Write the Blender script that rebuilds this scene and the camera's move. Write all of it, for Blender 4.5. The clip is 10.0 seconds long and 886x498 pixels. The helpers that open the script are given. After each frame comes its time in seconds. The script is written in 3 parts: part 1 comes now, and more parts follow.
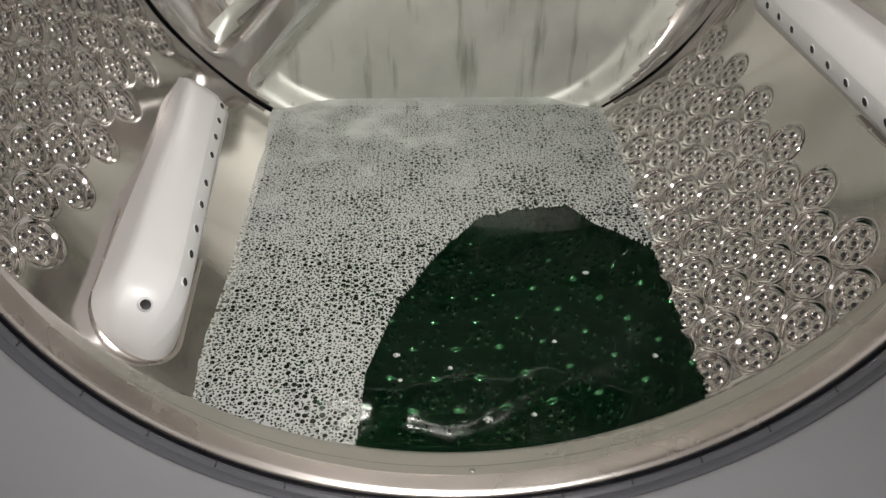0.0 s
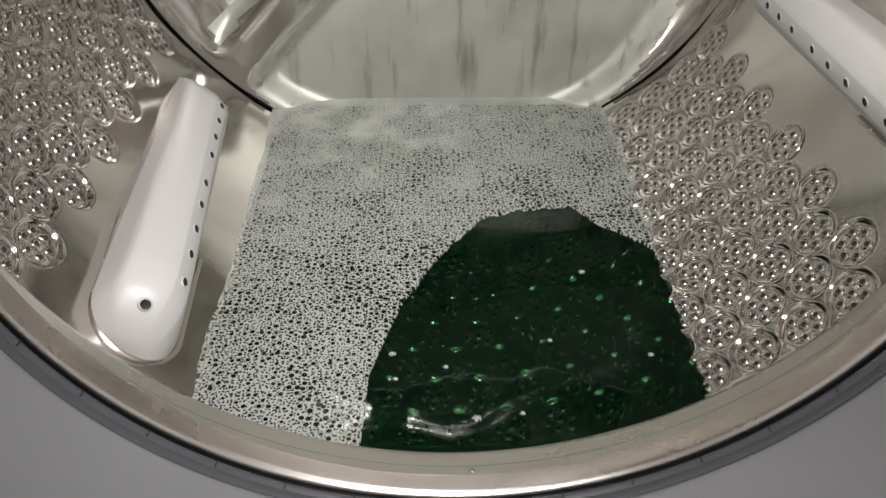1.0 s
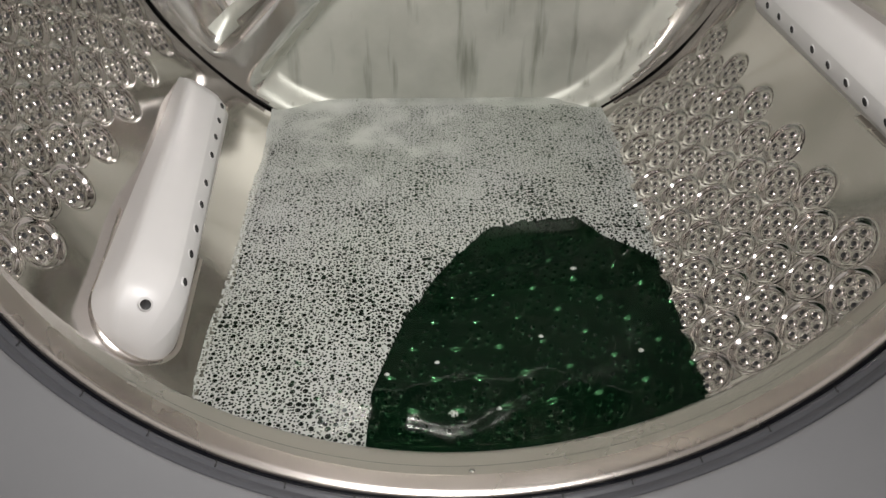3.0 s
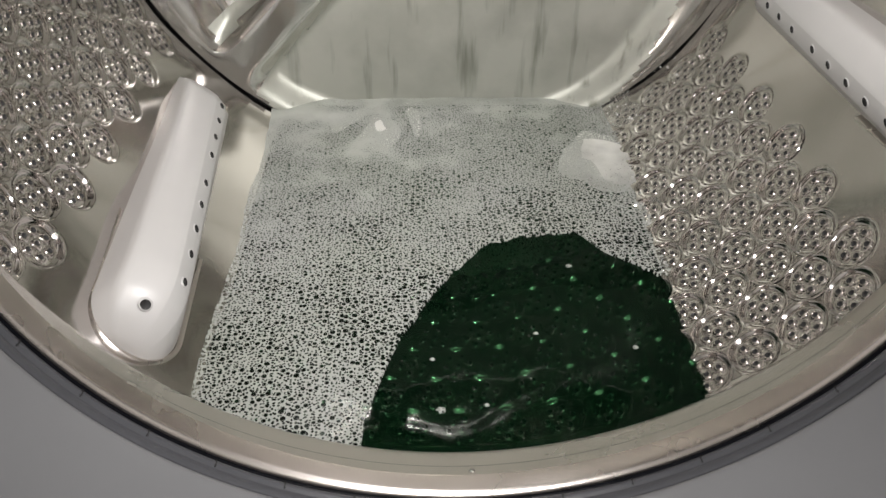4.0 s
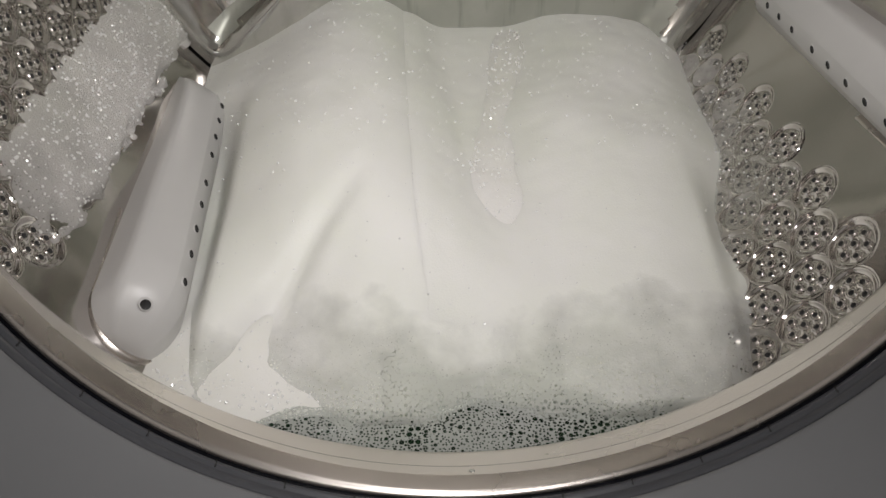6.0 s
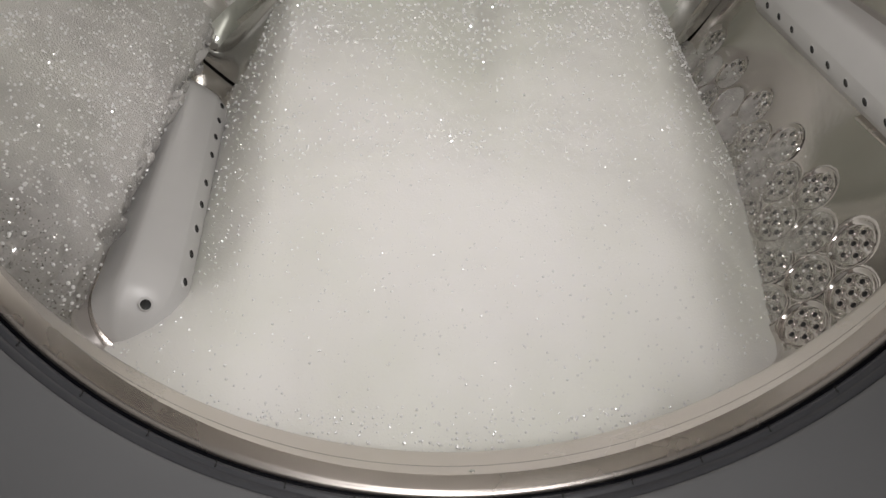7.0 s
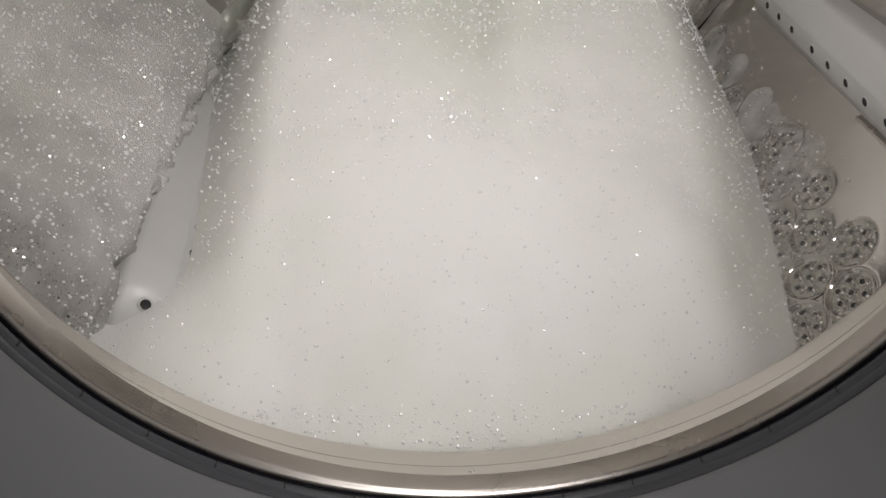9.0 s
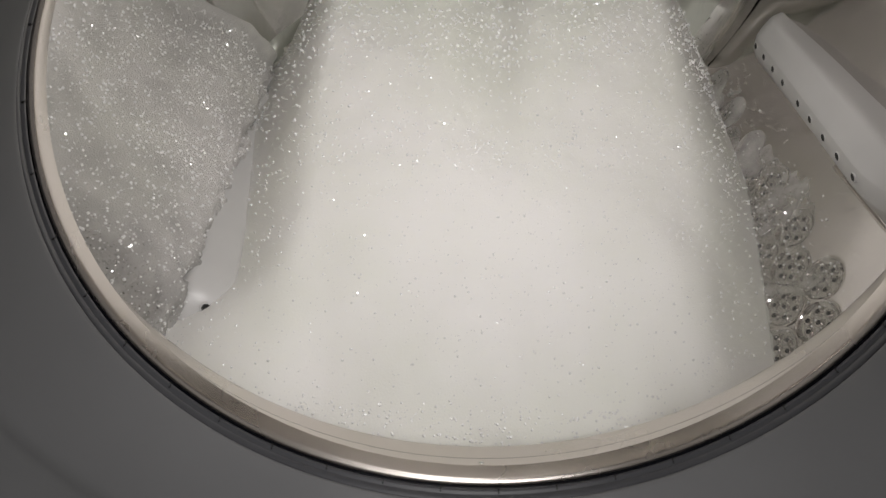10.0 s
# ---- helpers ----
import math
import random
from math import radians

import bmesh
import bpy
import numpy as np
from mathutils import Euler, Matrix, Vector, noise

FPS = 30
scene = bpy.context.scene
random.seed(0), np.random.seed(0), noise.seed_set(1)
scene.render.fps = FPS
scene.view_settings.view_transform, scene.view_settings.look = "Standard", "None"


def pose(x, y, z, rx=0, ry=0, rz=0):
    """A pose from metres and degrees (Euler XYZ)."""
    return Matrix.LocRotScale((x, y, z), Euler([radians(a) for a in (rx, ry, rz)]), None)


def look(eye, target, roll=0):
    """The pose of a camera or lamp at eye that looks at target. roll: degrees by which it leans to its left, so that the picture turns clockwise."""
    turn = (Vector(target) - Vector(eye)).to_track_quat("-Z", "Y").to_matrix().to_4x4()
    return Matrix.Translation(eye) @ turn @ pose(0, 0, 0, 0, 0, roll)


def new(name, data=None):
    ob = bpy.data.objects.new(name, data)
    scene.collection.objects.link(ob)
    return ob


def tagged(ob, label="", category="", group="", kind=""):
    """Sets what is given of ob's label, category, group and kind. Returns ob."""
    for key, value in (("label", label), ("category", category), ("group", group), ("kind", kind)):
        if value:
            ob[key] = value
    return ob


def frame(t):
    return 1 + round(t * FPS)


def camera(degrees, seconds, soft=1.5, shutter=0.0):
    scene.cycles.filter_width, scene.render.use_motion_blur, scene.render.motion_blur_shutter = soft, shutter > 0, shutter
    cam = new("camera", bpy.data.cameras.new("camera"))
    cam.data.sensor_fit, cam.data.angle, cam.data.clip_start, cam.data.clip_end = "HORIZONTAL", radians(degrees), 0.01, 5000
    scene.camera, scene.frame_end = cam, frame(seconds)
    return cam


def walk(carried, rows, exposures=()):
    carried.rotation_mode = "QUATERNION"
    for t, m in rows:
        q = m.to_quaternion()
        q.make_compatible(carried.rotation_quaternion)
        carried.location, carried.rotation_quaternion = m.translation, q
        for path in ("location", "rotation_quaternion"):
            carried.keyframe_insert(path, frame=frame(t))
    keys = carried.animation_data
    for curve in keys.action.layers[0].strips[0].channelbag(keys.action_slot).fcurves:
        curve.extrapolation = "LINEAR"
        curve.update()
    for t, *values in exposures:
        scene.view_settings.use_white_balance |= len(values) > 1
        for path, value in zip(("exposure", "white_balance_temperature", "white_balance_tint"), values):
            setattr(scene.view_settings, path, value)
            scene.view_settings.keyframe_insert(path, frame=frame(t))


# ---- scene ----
from mathutils import geometry


def eye(x, y, z, tilt, turn, lean):
    """A camera pose: tilt up from the horizontal, turn to the left, lean, in degrees."""
    return pose(x, y, z, 90 + tilt, 0, turn) @ pose(0, 0, 0, 0, 0, -lean)


cam = camera(58.03, 10.0)
STILL = eye(-0.0171, -0.1901, 0.1195, -38.47, -2.11, -0.64)
walk(cam, [
    (0.0, STILL), (4.0, STILL), (8.0, STILL), (9.2, STILL),
    (9.5, eye(-0.0172, -0.1883, 0.1258, -39.04, -1.76, -0.69)),
    (9.8, eye(-0.0225, -0.1985, 0.1502, -39.49, -1.56, -1.55)),
    (9.9, eye(-0.0222, -0.2075, 0.1589, -39.71, -1.18, -1.59)),
    (10.0, eye(-0.0215, -0.2307, 0.1702, -38.73, -0.57, -1.85)),
], exposures=[(0.0, -0.04), (4.1, -0.06), (4.5, -0.42), (5.0, -0.66), (5.5, -0.86), (7.0, -1.16), (8.0, -1.22), (10.0, -1.24)])

# ---- light: the small lamp over the drum's mouth, and an unseen panel added for the room's light behind the camera ----
world = bpy.data.worlds.new("room_dusk")
world.use_nodes = True
world.node_tree.nodes["Background"].inputs["Color"].default_value = (0.9, 0.95, 1.0, 1)
world.node_tree.nodes["Background"].inputs["Strength"].default_value = 0.05
scene.world = world


def area_lamp(name, eye_at, target, size_x, size_y, watts, colour, spread=180):
    lamp = bpy.data.lights.new(name, "AREA")
    lamp.shape, lamp.size, lamp.size_y, lamp.energy, lamp.color = "RECTANGLE", size_x, size_y, watts, colour
    lamp.spread = radians(spread)
    ob = new(name, lamp)
    ob.matrix_world = look(eye_at, target)
    return ob


area_lamp("drum_lamp", (0.045, 0.012, 0.147), (-0.06, 0.42, 0.04), 0.045, 0.016, 1.70, (1.0, 0.965, 0.955), 160)
# added panel, standing in for the room's general light
area_lamp("room_fill", (0.15, -1.00, 1.60), (0.0, -0.1, -0.1), 1.3, 1.3, 41.0, (1.0, 0.965, 0.96))

# ---- materials ----
def material(name, colour, rough=0.5, metal=0.0):
    m = bpy.data.materials.new(name)
    m.use_nodes = True
    b = m.node_tree.nodes["Principled BSDF"]
    b.inputs["Base Color"].default_value = (*colour, 1)
    b.inputs["Roughness"].default_value = rough
    b.inputs["Metallic"].default_value = metal
    return m, m.node_tree, b


def node(tree, kind, **inputs):
    n = tree.nodes.new(kind)
    for key, value in inputs.items():
        n.inputs[key.replace("_", " ")].default_value = value
    return n


def ramp(tree, source, stops):
    n = tree.nodes.new("ShaderNodeValToRGB")
    els = n.color_ramp.elements
    while len(els) < len(stops):
        els.new(0.5)
    for e, (at, c) in zip(els, stops):
        e.position = at
        e.color = (*c, 1) if isinstance(c, tuple) else (c, c, c, 1)
    tree.links.new(source, n.inputs["Fac"])
    return n.outputs["Color"]


def bump(tree, bsdf, height, strength, distance, under=None):
    n = node(tree, "ShaderNodeBump", Strength=strength, Distance=distance)
    tree.links.new(height, n.inputs["Height"])
    if under:
        tree.links.new(under, n.inputs["Normal"])
    tree.links.new(n.outputs["Normal"], bsdf.inputs["Normal"])
    return n.outputs["Normal"]


def steel(name, colour, rough_low, rough_high, stretch=(1, 1, 1), grain=0.05, waves=0.0):
    m, t, b = material(name, colour, 0.2, 1.0)
    co = t.nodes.new("ShaderNodeTexCoord")
    mp = node(t, "ShaderNodeMapping", Scale=stretch)
    t.links.new(co.outputs["Object"], mp.inputs["Vector"])
    big = node(t, "ShaderNodeTexNoise", Scale=9.0, Detail=5.0)
    t.links.new(co.outputs["Object"], big.inputs["Vector"])
    fine = node(t, "ShaderNodeTexNoise", Scale=260.0, Detail=3.0)
    t.links.new(mp.outputs["Vector"], fine.inputs["Vector"])
    t.links.new(ramp(t, big.outputs["Fac"], [(0.35, rough_low), (0.7, rough_high)]), b.inputs["Roughness"])
    t.links.new(ramp(t, big.outputs["Fac"], [(0.3, tuple(c * 0.86 for c in colour)), (0.65, colour)]), b.inputs["Base Color"])
    dent = node(t, "ShaderNodeTexNoise", Scale=13.0, Detail=1.0)
    t.links.new(co.outputs["Object"], dent.inputs["Vector"])
    wavy = bump(t, b, dent.outputs["Fac"], waves, 0.012)
    bump(t, b, fine.outputs["Fac"], grain, 0.0004, wavy)
    return m


DRUM_STEEL = steel("drum_steel", (0.69, 0.655, 0.63), 0.08, 0.15, waves=0.12)
PLATE_STEEL = steel("polished_steel", (0.70, 0.69, 0.66), 0.10, 0.24, grain=0.02, waves=0.25)


def streaked(mat):
    """Dried drips running down a polished plate."""
    t, b = mat.node_tree, mat.node_tree.nodes["Principled BSDF"]
    co = t.nodes.new("ShaderNodeTexCoord")
    mp = node(t, "ShaderNodeMapping", Scale=(55.0, 55.0, 6.0))
    t.links.new(co.outputs["Object"], mp.inputs["Vector"])
    n = node(t, "ShaderNodeTexNoise", Scale=1.0, Detail=4.0)
    t.links.new(mp.outputs["Vector"], n.inputs["Vector"])
    t.links.new(ramp(t, n.outputs["Fac"], [(0.30, (0.42, 0.42, 0.38)), (0.38, (0.66, 0.66, 0.62)), (0.62, (0.74, 0.73, 0.70))]), b.inputs["Base Color"])
    t.links.new(ramp(t, n.outputs["Fac"], [(0.33, 0.26), (0.55, 0.10)]), b.inputs["Roughness"])
    return mat


streaked(PLATE_STEEL)
SOAPY_STEEL = steel("soap_filmed_steel", (0.60, 0.61, 0.55), 0.3, 0.45, grain=0.02)


def soaped(mat):
    """A dull dried soap film over the steel, with dark drips run down through it."""
    t, b = mat.node_tree, mat.node_tree.nodes["Principled BSDF"]
    co = t.nodes.new("ShaderNodeTexCoord")
    mp = node(t, "ShaderNodeMapping", Scale=(95.0, 95.0, 9.0))
    t.links.new(co.outputs["Object"], mp.inputs["Vector"])
    drip = node(t, "ShaderNodeTexNoise", Scale=1.0, Detail=3.0)
    t.links.new(mp.outputs["Vector"], drip.inputs["Vector"])
    cloud = node(t, "ShaderNodeTexNoise", Scale=17.0, Detail=4.0)
    t.links.new(co.outputs["Object"], cloud.inputs["Vector"])
    both = math_node(t, "ADD", spread_of(t, drip.outputs["Fac"], 0.26, 0.42, 0.0, 0.42), math_node(t, "MULTIPLY", cloud.outputs["Fac"], 1.0))
    t.links.new(ramp(t, both, [(0.45, (0.23, 0.24, 0.20)), (0.75, (0.36, 0.37, 0.325)), (1.0, (0.46, 0.47, 0.42))]), b.inputs["Base Color"])
    t.links.new(ramp(t, both, [(0.5, 0.30), (1.0, 0.46)]), b.inputs["Roughness"])
    b.inputs["Metallic"].default_value = 0.6


LIP_STEEL = steel("brushed_lip_steel", (0.72, 0.67, 0.625), 0.22, 0.34, grain=0.06)
# near-black that paints the shade inside holes and narrow gaps
RECESS_SHADE, _, _ = material("recess_shade", (0.012, 0.012, 0.012), 0.6)


def plastic(name, colour, rough, grain, scale):
    m, t, b = material(name, colour, rough)
    co = t.nodes.new("ShaderNodeTexCoord")
    n = node(t, "ShaderNodeTexNoise", Scale=scale, Detail=4.0)
    big = node(t, "ShaderNodeTexNoise", Scale=14.0, Detail=4.0)
    for k in (n, big):
        t.links.new(co.outputs["Object"], k.inputs["Vector"])
    t.links.new(ramp(t, big.outputs["Fac"], [(0.3, tuple(c * 0.92 for c in colour)), (0.7, colour)]), b.inputs["Base Color"])
    bump(t, b, n.outputs["Fac"], grain, 0.0004)
    return m


PADDLE_GREY = plastic("pale_grey_plastic", (0.57, 0.565, 0.555), 0.34, 0.05, 700.0)
RUBBER_GREY = plastic("grey_rubber", (0.185, 0.188, 0.193), 0.55, 0.08, 500.0)
# near-black: the gasket trough's shade, put into the colour
GAP_SHADE = plastic("gap_shade", (0.018, 0.019, 0.024), 0.22, 0.05, 400.0)
RUBBER_DARK = plastic("dark_grey_rubber", (0.07, 0.072, 0.08), 0.35, 0.06, 400.0)
ENAMEL = plastic("white_enamel", (0.72, 0.73, 0.74), 0.3, 0.02, 300.0)
WALL_PAINT = plastic("wall_paint", (0.78, 0.77, 0.74), 0.8, 0.1, 80.0)
FLOOR_TILE = plastic("grey_floor", (0.30, 0.29, 0.28), 0.5, 0.1, 60.0)


def math_node(t, op, a, b):
    n = t.nodes.new("ShaderNodeMath")
    n.operation = op
    for k, v in enumerate((a, b)):
        if isinstance(v, (int, float)):
            n.inputs[k].default_value = v
        else:
            t.links.new(v, n.inputs[k])
    return n.outputs[0]


def spread_of(t, value, a, b, c, d):
    n = node(t, "ShaderNodeMapRange", From_Min=a, From_Max=b, To_Min=c, To_Max=d)
    t.links.new(value, n.inputs["Value"])
    return n.outputs["Result"]


def foam_material(name, colour, pores, dense_from, dense_to, veil=0.0, sub=0.35, shut=1.0, flat=False, grain=0.12, uneven=0.45, low=0.0, thin=0.0, side=0.0):
    """White foam whose bubbles open into pores where it is thin. pores: the cells of a metre, fine and coarse;
    along its own y the foam closes from dense_from to dense_to, and less where it lies low (low), towards its x side (side) or where its body thins out (thin); veil: how far the films let through what lies under them."""
    m, t, b = material(name, colour, 0.5)
    b.inputs["Subsurface Weight"].default_value = sub
    b.inputs["Subsurface Radius"].default_value = (0.012, 0.012, 0.011)
    b.inputs["Subsurface Scale"].default_value = 0.6
    co = t.nodes.new("ShaderNodeTexCoord")
    wob = node(t, "ShaderNodeTexNoise", Scale=26.0, Detail=6.0)
    stain = node(t, "ShaderNodeTexNoise", Scale=9.0, Detail=3.0)
    fine = node(t, "ShaderNodeTexVoronoi", Scale=900.0)
    for k in (wob, stain, fine):
        t.links.new(co.outputs["Object"], k.inputs["Vector"])
    axes = t.nodes.new("ShaderNodeSeparateXYZ")
    t.links.new(co.outputs["Object"], axes.inputs[0])
    along = spread_of(t, axes.outputs["Y"], dense_from, dense_to, 0.0, shut)
    wide = spread_of(t, wob.outputs["Fac"], 0.3, 0.7, -uneven, uneven)
    close = math_node(t, "ADD", along, wide)
    if low:
        close = math_node(t, "ADD", close, spread_of(t, axes.outputs["Z"], -0.004, 0.012, -low, 0.0))
    if side:
        close = math_node(t, "ADD", close, math_node(t, "MULTIPLY", axes.outputs["X"], -side))
    if thin:
        body = node(t, "ShaderNodeAttribute")
        body.attribute_name = "body"
        close = math_node(t, "ADD", close, spread_of(t, body.outputs["Fac"], 0.0, 1.0, -thin, 0.0))
    def pore(scale, widest):
        vo = node(t, "ShaderNodeTexVoronoi", Scale=scale, Randomness=0.85)
        vo.voronoi_dimensions = "2D" if flat else "3D"
        t.links.new(co.outputs["Object"], vo.inputs["Vector"])
        rnd = t.nodes.new("ShaderNodeSeparateColor")
        t.links.new(vo.outputs["Color"], rnd.inputs[0])
        reach = math_node(t, "MULTIPLY", spread_of(t, close, -0.2, 1.0, widest, 0.20), spread_of(t, rnd.outputs[1], 0.0, 1.0, 0.66, 1.0))
        return vo.outputs["Distance"], reach, rnd.outputs[0]

    dist, reach, pick = pore(pores[1], 0.46)
    picked = math_node(t, "GREATER_THAN", pick, spread_of(t, close, -0.1, 1.0, 0.30, 1.0))
    big = math_node(t, "MULTIPLY", spread_of(t, math_node(t, "SUBTRACT", reach, dist), -0.02, 0.04, 0.0, 1.0), picked)
    ring = math_node(t, "MULTIPLY", spread_of(t, math_node(t, "SUBTRACT", math_node(t, "ADD", reach, 0.10), dist), -0.01, 0.02, 0.0, 1.0), picked)
    dist, reach, pick = pore(pores[0], 0.50)
    small = spread_of(t, math_node(t, "SUBTRACT", reach, dist), -0.04, 0.06, 0.0, 1.0)
    small = math_node(t, "MULTIPLY", small, math_node(t, "SUBTRACT", 1.0, ring))
    hole = math_node(t, "MAXIMUM", big, small)
    hole = math_node(t, "MULTIPLY", hole, spread_of(t, close, 0.75, 1.15, 1.0, 0.0))
    see = math_node(t, "MAXIMUM", math_node(t, "MULTIPLY", hole, 0.985), math_node(t, "MULTIPLY", spread_of(t, close, 0.6, 1.3, 1.0, 0.0), veil))
    clear = node(t, "ShaderNodeBsdfTransparent", Color=(0.95, 0.96, 0.95, 1))
    mix = t.nodes.new("ShaderNodeMixShader")
    t.links.new(see, mix.inputs[0])
    t.links.new(b.outputs[0], mix.inputs[1])
    t.links.new(clear.outputs[0], mix.inputs[2])
    t.links.new(mix.outputs[0], t.nodes["Material Output"].inputs["Surface"])
    t.links.new(ramp(t, stain.outputs["Fac"], [(0.35, (colour[0] * 0.93, colour[1] * 0.95, colour[2] * 0.90)), (0.65, colour)]), b.inputs["Base Color"])
    n1 = bump(t, b, wob.outputs["Fac"], 0.10, 0.003)
    n2 = bump(t, b, hole, -0.35, 0.0010, n1)
    bump(t, b, fine.outputs["Distance"], grain, 0.0006, n2)
    return m


soaped(SOAPY_STEEL)
FOAM = foam_material("white_foam", (0.80, 0.80, 0.77), (620.0, 330.0), -0.02, 0.095, veil=0.55, shut=1.75, uneven=0.34, low=0.95)
BANK = foam_material("dense_white_foam", (0.81, 0.80, 0.775), (620.0, 330.0), -0.10, 0.05, veil=0.40, shut=1.9, uneven=0.24, low=0.35)
LACE = foam_material("lacy_foam", (0.55, 0.57, 0.54), (520.0, 235.0), 0.20, 0.44, shut=0.80, veil=0.36, sub=0.0, flat=True, uneven=0.38, side=1.4)
RAFT = foam_material("fine_foam_raft", (0.86, 0.865, 0.83), (640.0, 380.0), 0.270, 0.36, shut=1.55, veil=0.25, sub=0.0, flat=True, uneven=0.45, side=3.0)
THIN_FILM = foam_material("sparse_foam_film", (0.76, 0.735, 0.72), (640.0, 360.0), -0.16, 0.20, veil=0.85, sub=0.0, shut=0.75, grain=1.0, uneven=0.30, thin=0.7)
FILM = foam_material("thin_foam_film", (0.64, 0.62, 0.605), (640.0, 360.0), -0.16, 0.20, veil=0.60, sub=0.0, shut=1.25, grain=1.0, uneven=0.16, thin=0.8)
GLINT, _, glint_bsdf = material("bubble_skin", (0.95, 0.95, 0.94), 0.12, 0.0)
glint_bsdf.inputs["IOR"].default_value = 3.2


def water_material():
    m, t, b = material("green_water", (0.004, 0.03, 0.012), 0.03)
    b.inputs["IOR"].default_value = 1.33
    clear = node(t, "ShaderNodeBsdfTransparent", Color=(0.10, 0.185, 0.12, 1))
    mix = node(t, "ShaderNodeMixShader", Fac=0.88)
    gloss = node(t, "ShaderNodeBsdfGlossy", Roughness=0.02)
    fres = node(t, "ShaderNodeFresnel", IOR=1.28)
    over = t.nodes.new("ShaderNodeMixShader")
    t.links.new(b.outputs[0], mix.inputs[1])
    t.links.new(clear.outputs[0], mix.inputs[2])
    t.links.new(fres.outputs[0], over.inputs[0])
    t.links.new(mix.outputs[0], over.inputs[1])
    t.links.new(gloss.outputs[0], over.inputs[2])
    t.links.new(over.outputs[0], t.nodes["Material Output"].inputs["Surface"])
    co = t.nodes.new("ShaderNodeTexCoord")
    n = node(t, "ShaderNodeTexNoise", Scale=16.0, Detail=2.0)
    t.links.new(co.outputs["Object"], n.inputs["Vector"])
    nb = node(t, "ShaderNodeBump", Strength=0.06, Distance=0.003)
    t.links.new(n.outputs["Fac"], nb.inputs["Height"])
    for k in (b, gloss, fres):
        t.links.new(nb.outputs["Normal"], k.inputs["Normal"])
    return m


WATER = water_material()

# ---- shared mesh helpers ----
R, DEPTH, WATER_Z = 0.25, 0.417, -0.2099


def mesh_of(name, verts, faces, mats, smooth=True, slots=None):
    me = bpy.data.meshes.new(name)
    me.from_pydata([tuple(v) for v in verts], [], faces)
    for m in mats if isinstance(mats, (list, tuple)) else [mats]:
        me.materials.append(m)
    if smooth:
        me.polygons.foreach_set("use_smooth", [True] * len(me.polygons))
    if slots is not None:
        me.polygons.foreach_set("material_index", slots)
    me.update()
    return me


def part(name, data, mat, parent, label=""):
    """Links a bmesh or mesh as one mesh object under a thing or a part."""
    if isinstance(data, bmesh.types.BMesh):
        me = bpy.data.meshes.new(name)
        data.to_mesh(me)
        data.free()
        me.materials.append(mat)
        data = me
    ob = new(name, data)
    ob.parent = parent
    return tagged(ob, label=label)


def revolve(profile, steps=192, first=0.0, last=360.0):
    """A skin round the drum's axis (y) through (radius, y) pairs."""
    full = last - first >= 359.9
    count = steps if full else steps + 1
    verts, faces = [], []
    for i in range(count):
        a = radians(first + (last - first) * i / steps)
        verts += [(r * math.cos(a), y, r * math.sin(a)) for r, y in profile]
    n = len(profile)
    for i in range(steps):
        j = (i + 1) % count
        for k in range(n - 1):
            faces.append((i * n + k, i * n + k + 1, j * n + k + 1, j * n + k))
    return verts, faces


def grid_faces(nu, nv):
    i, j = np.meshgrid(np.arange(nu - 1), np.arange(nv - 1), indexing="ij")
    a = (i * nv + j).ravel()
    return np.stack([a, a + 1, a + nv + 1, a + nv], 1).tolist()


def smoothstep(a, b, x):
    t = np.clip((x - a) / (b - a), 0, 1)
    return t * t * (3 - 2 * t)


# ---- the room and the machine's body ----
def slab(name, size, at, mat, label):
    bm = bmesh.new()
    bmesh.ops.create_cube(bm, size=1.0, matrix=Matrix.Translation(at) @ Matrix.Diagonal((*size, 1)))
    return tagged(part(name, bm, mat, None, label), category=name.split("_")[0], kind="structure")


slab("floor", (3.4, 3.74, 0.1), (0, -0.83, -0.55), FLOOR_TILE, "plain grey utility room floor under the machine")
slab("ceiling", (3.4, 3.74, 0.1), (0, -0.83, 2.0), WALL_PAINT, "plain pale painted ceiling of the room")
slab("wall_north", (3.4, 0.1, 2.45), (0, 1.02, 0.725), WALL_PAINT, "plain pale painted wall behind the machine")
slab("wall_south", (3.4, 0.1, 2.45), (0, -2.75, 0.725), WALL_PAINT, "plain pale painted wall facing the machine")
slab("wall_west", (0.1, 3.74, 2.45), (-1.75, -0.83, 0.725), WALL_PAINT, "plain pale painted side wall of the room")
slab("wall_east", (0.1, 3.74, 2.45), (1.75, -0.83, 0.725), WALL_PAINT, "plain pale painted side wall of the room")


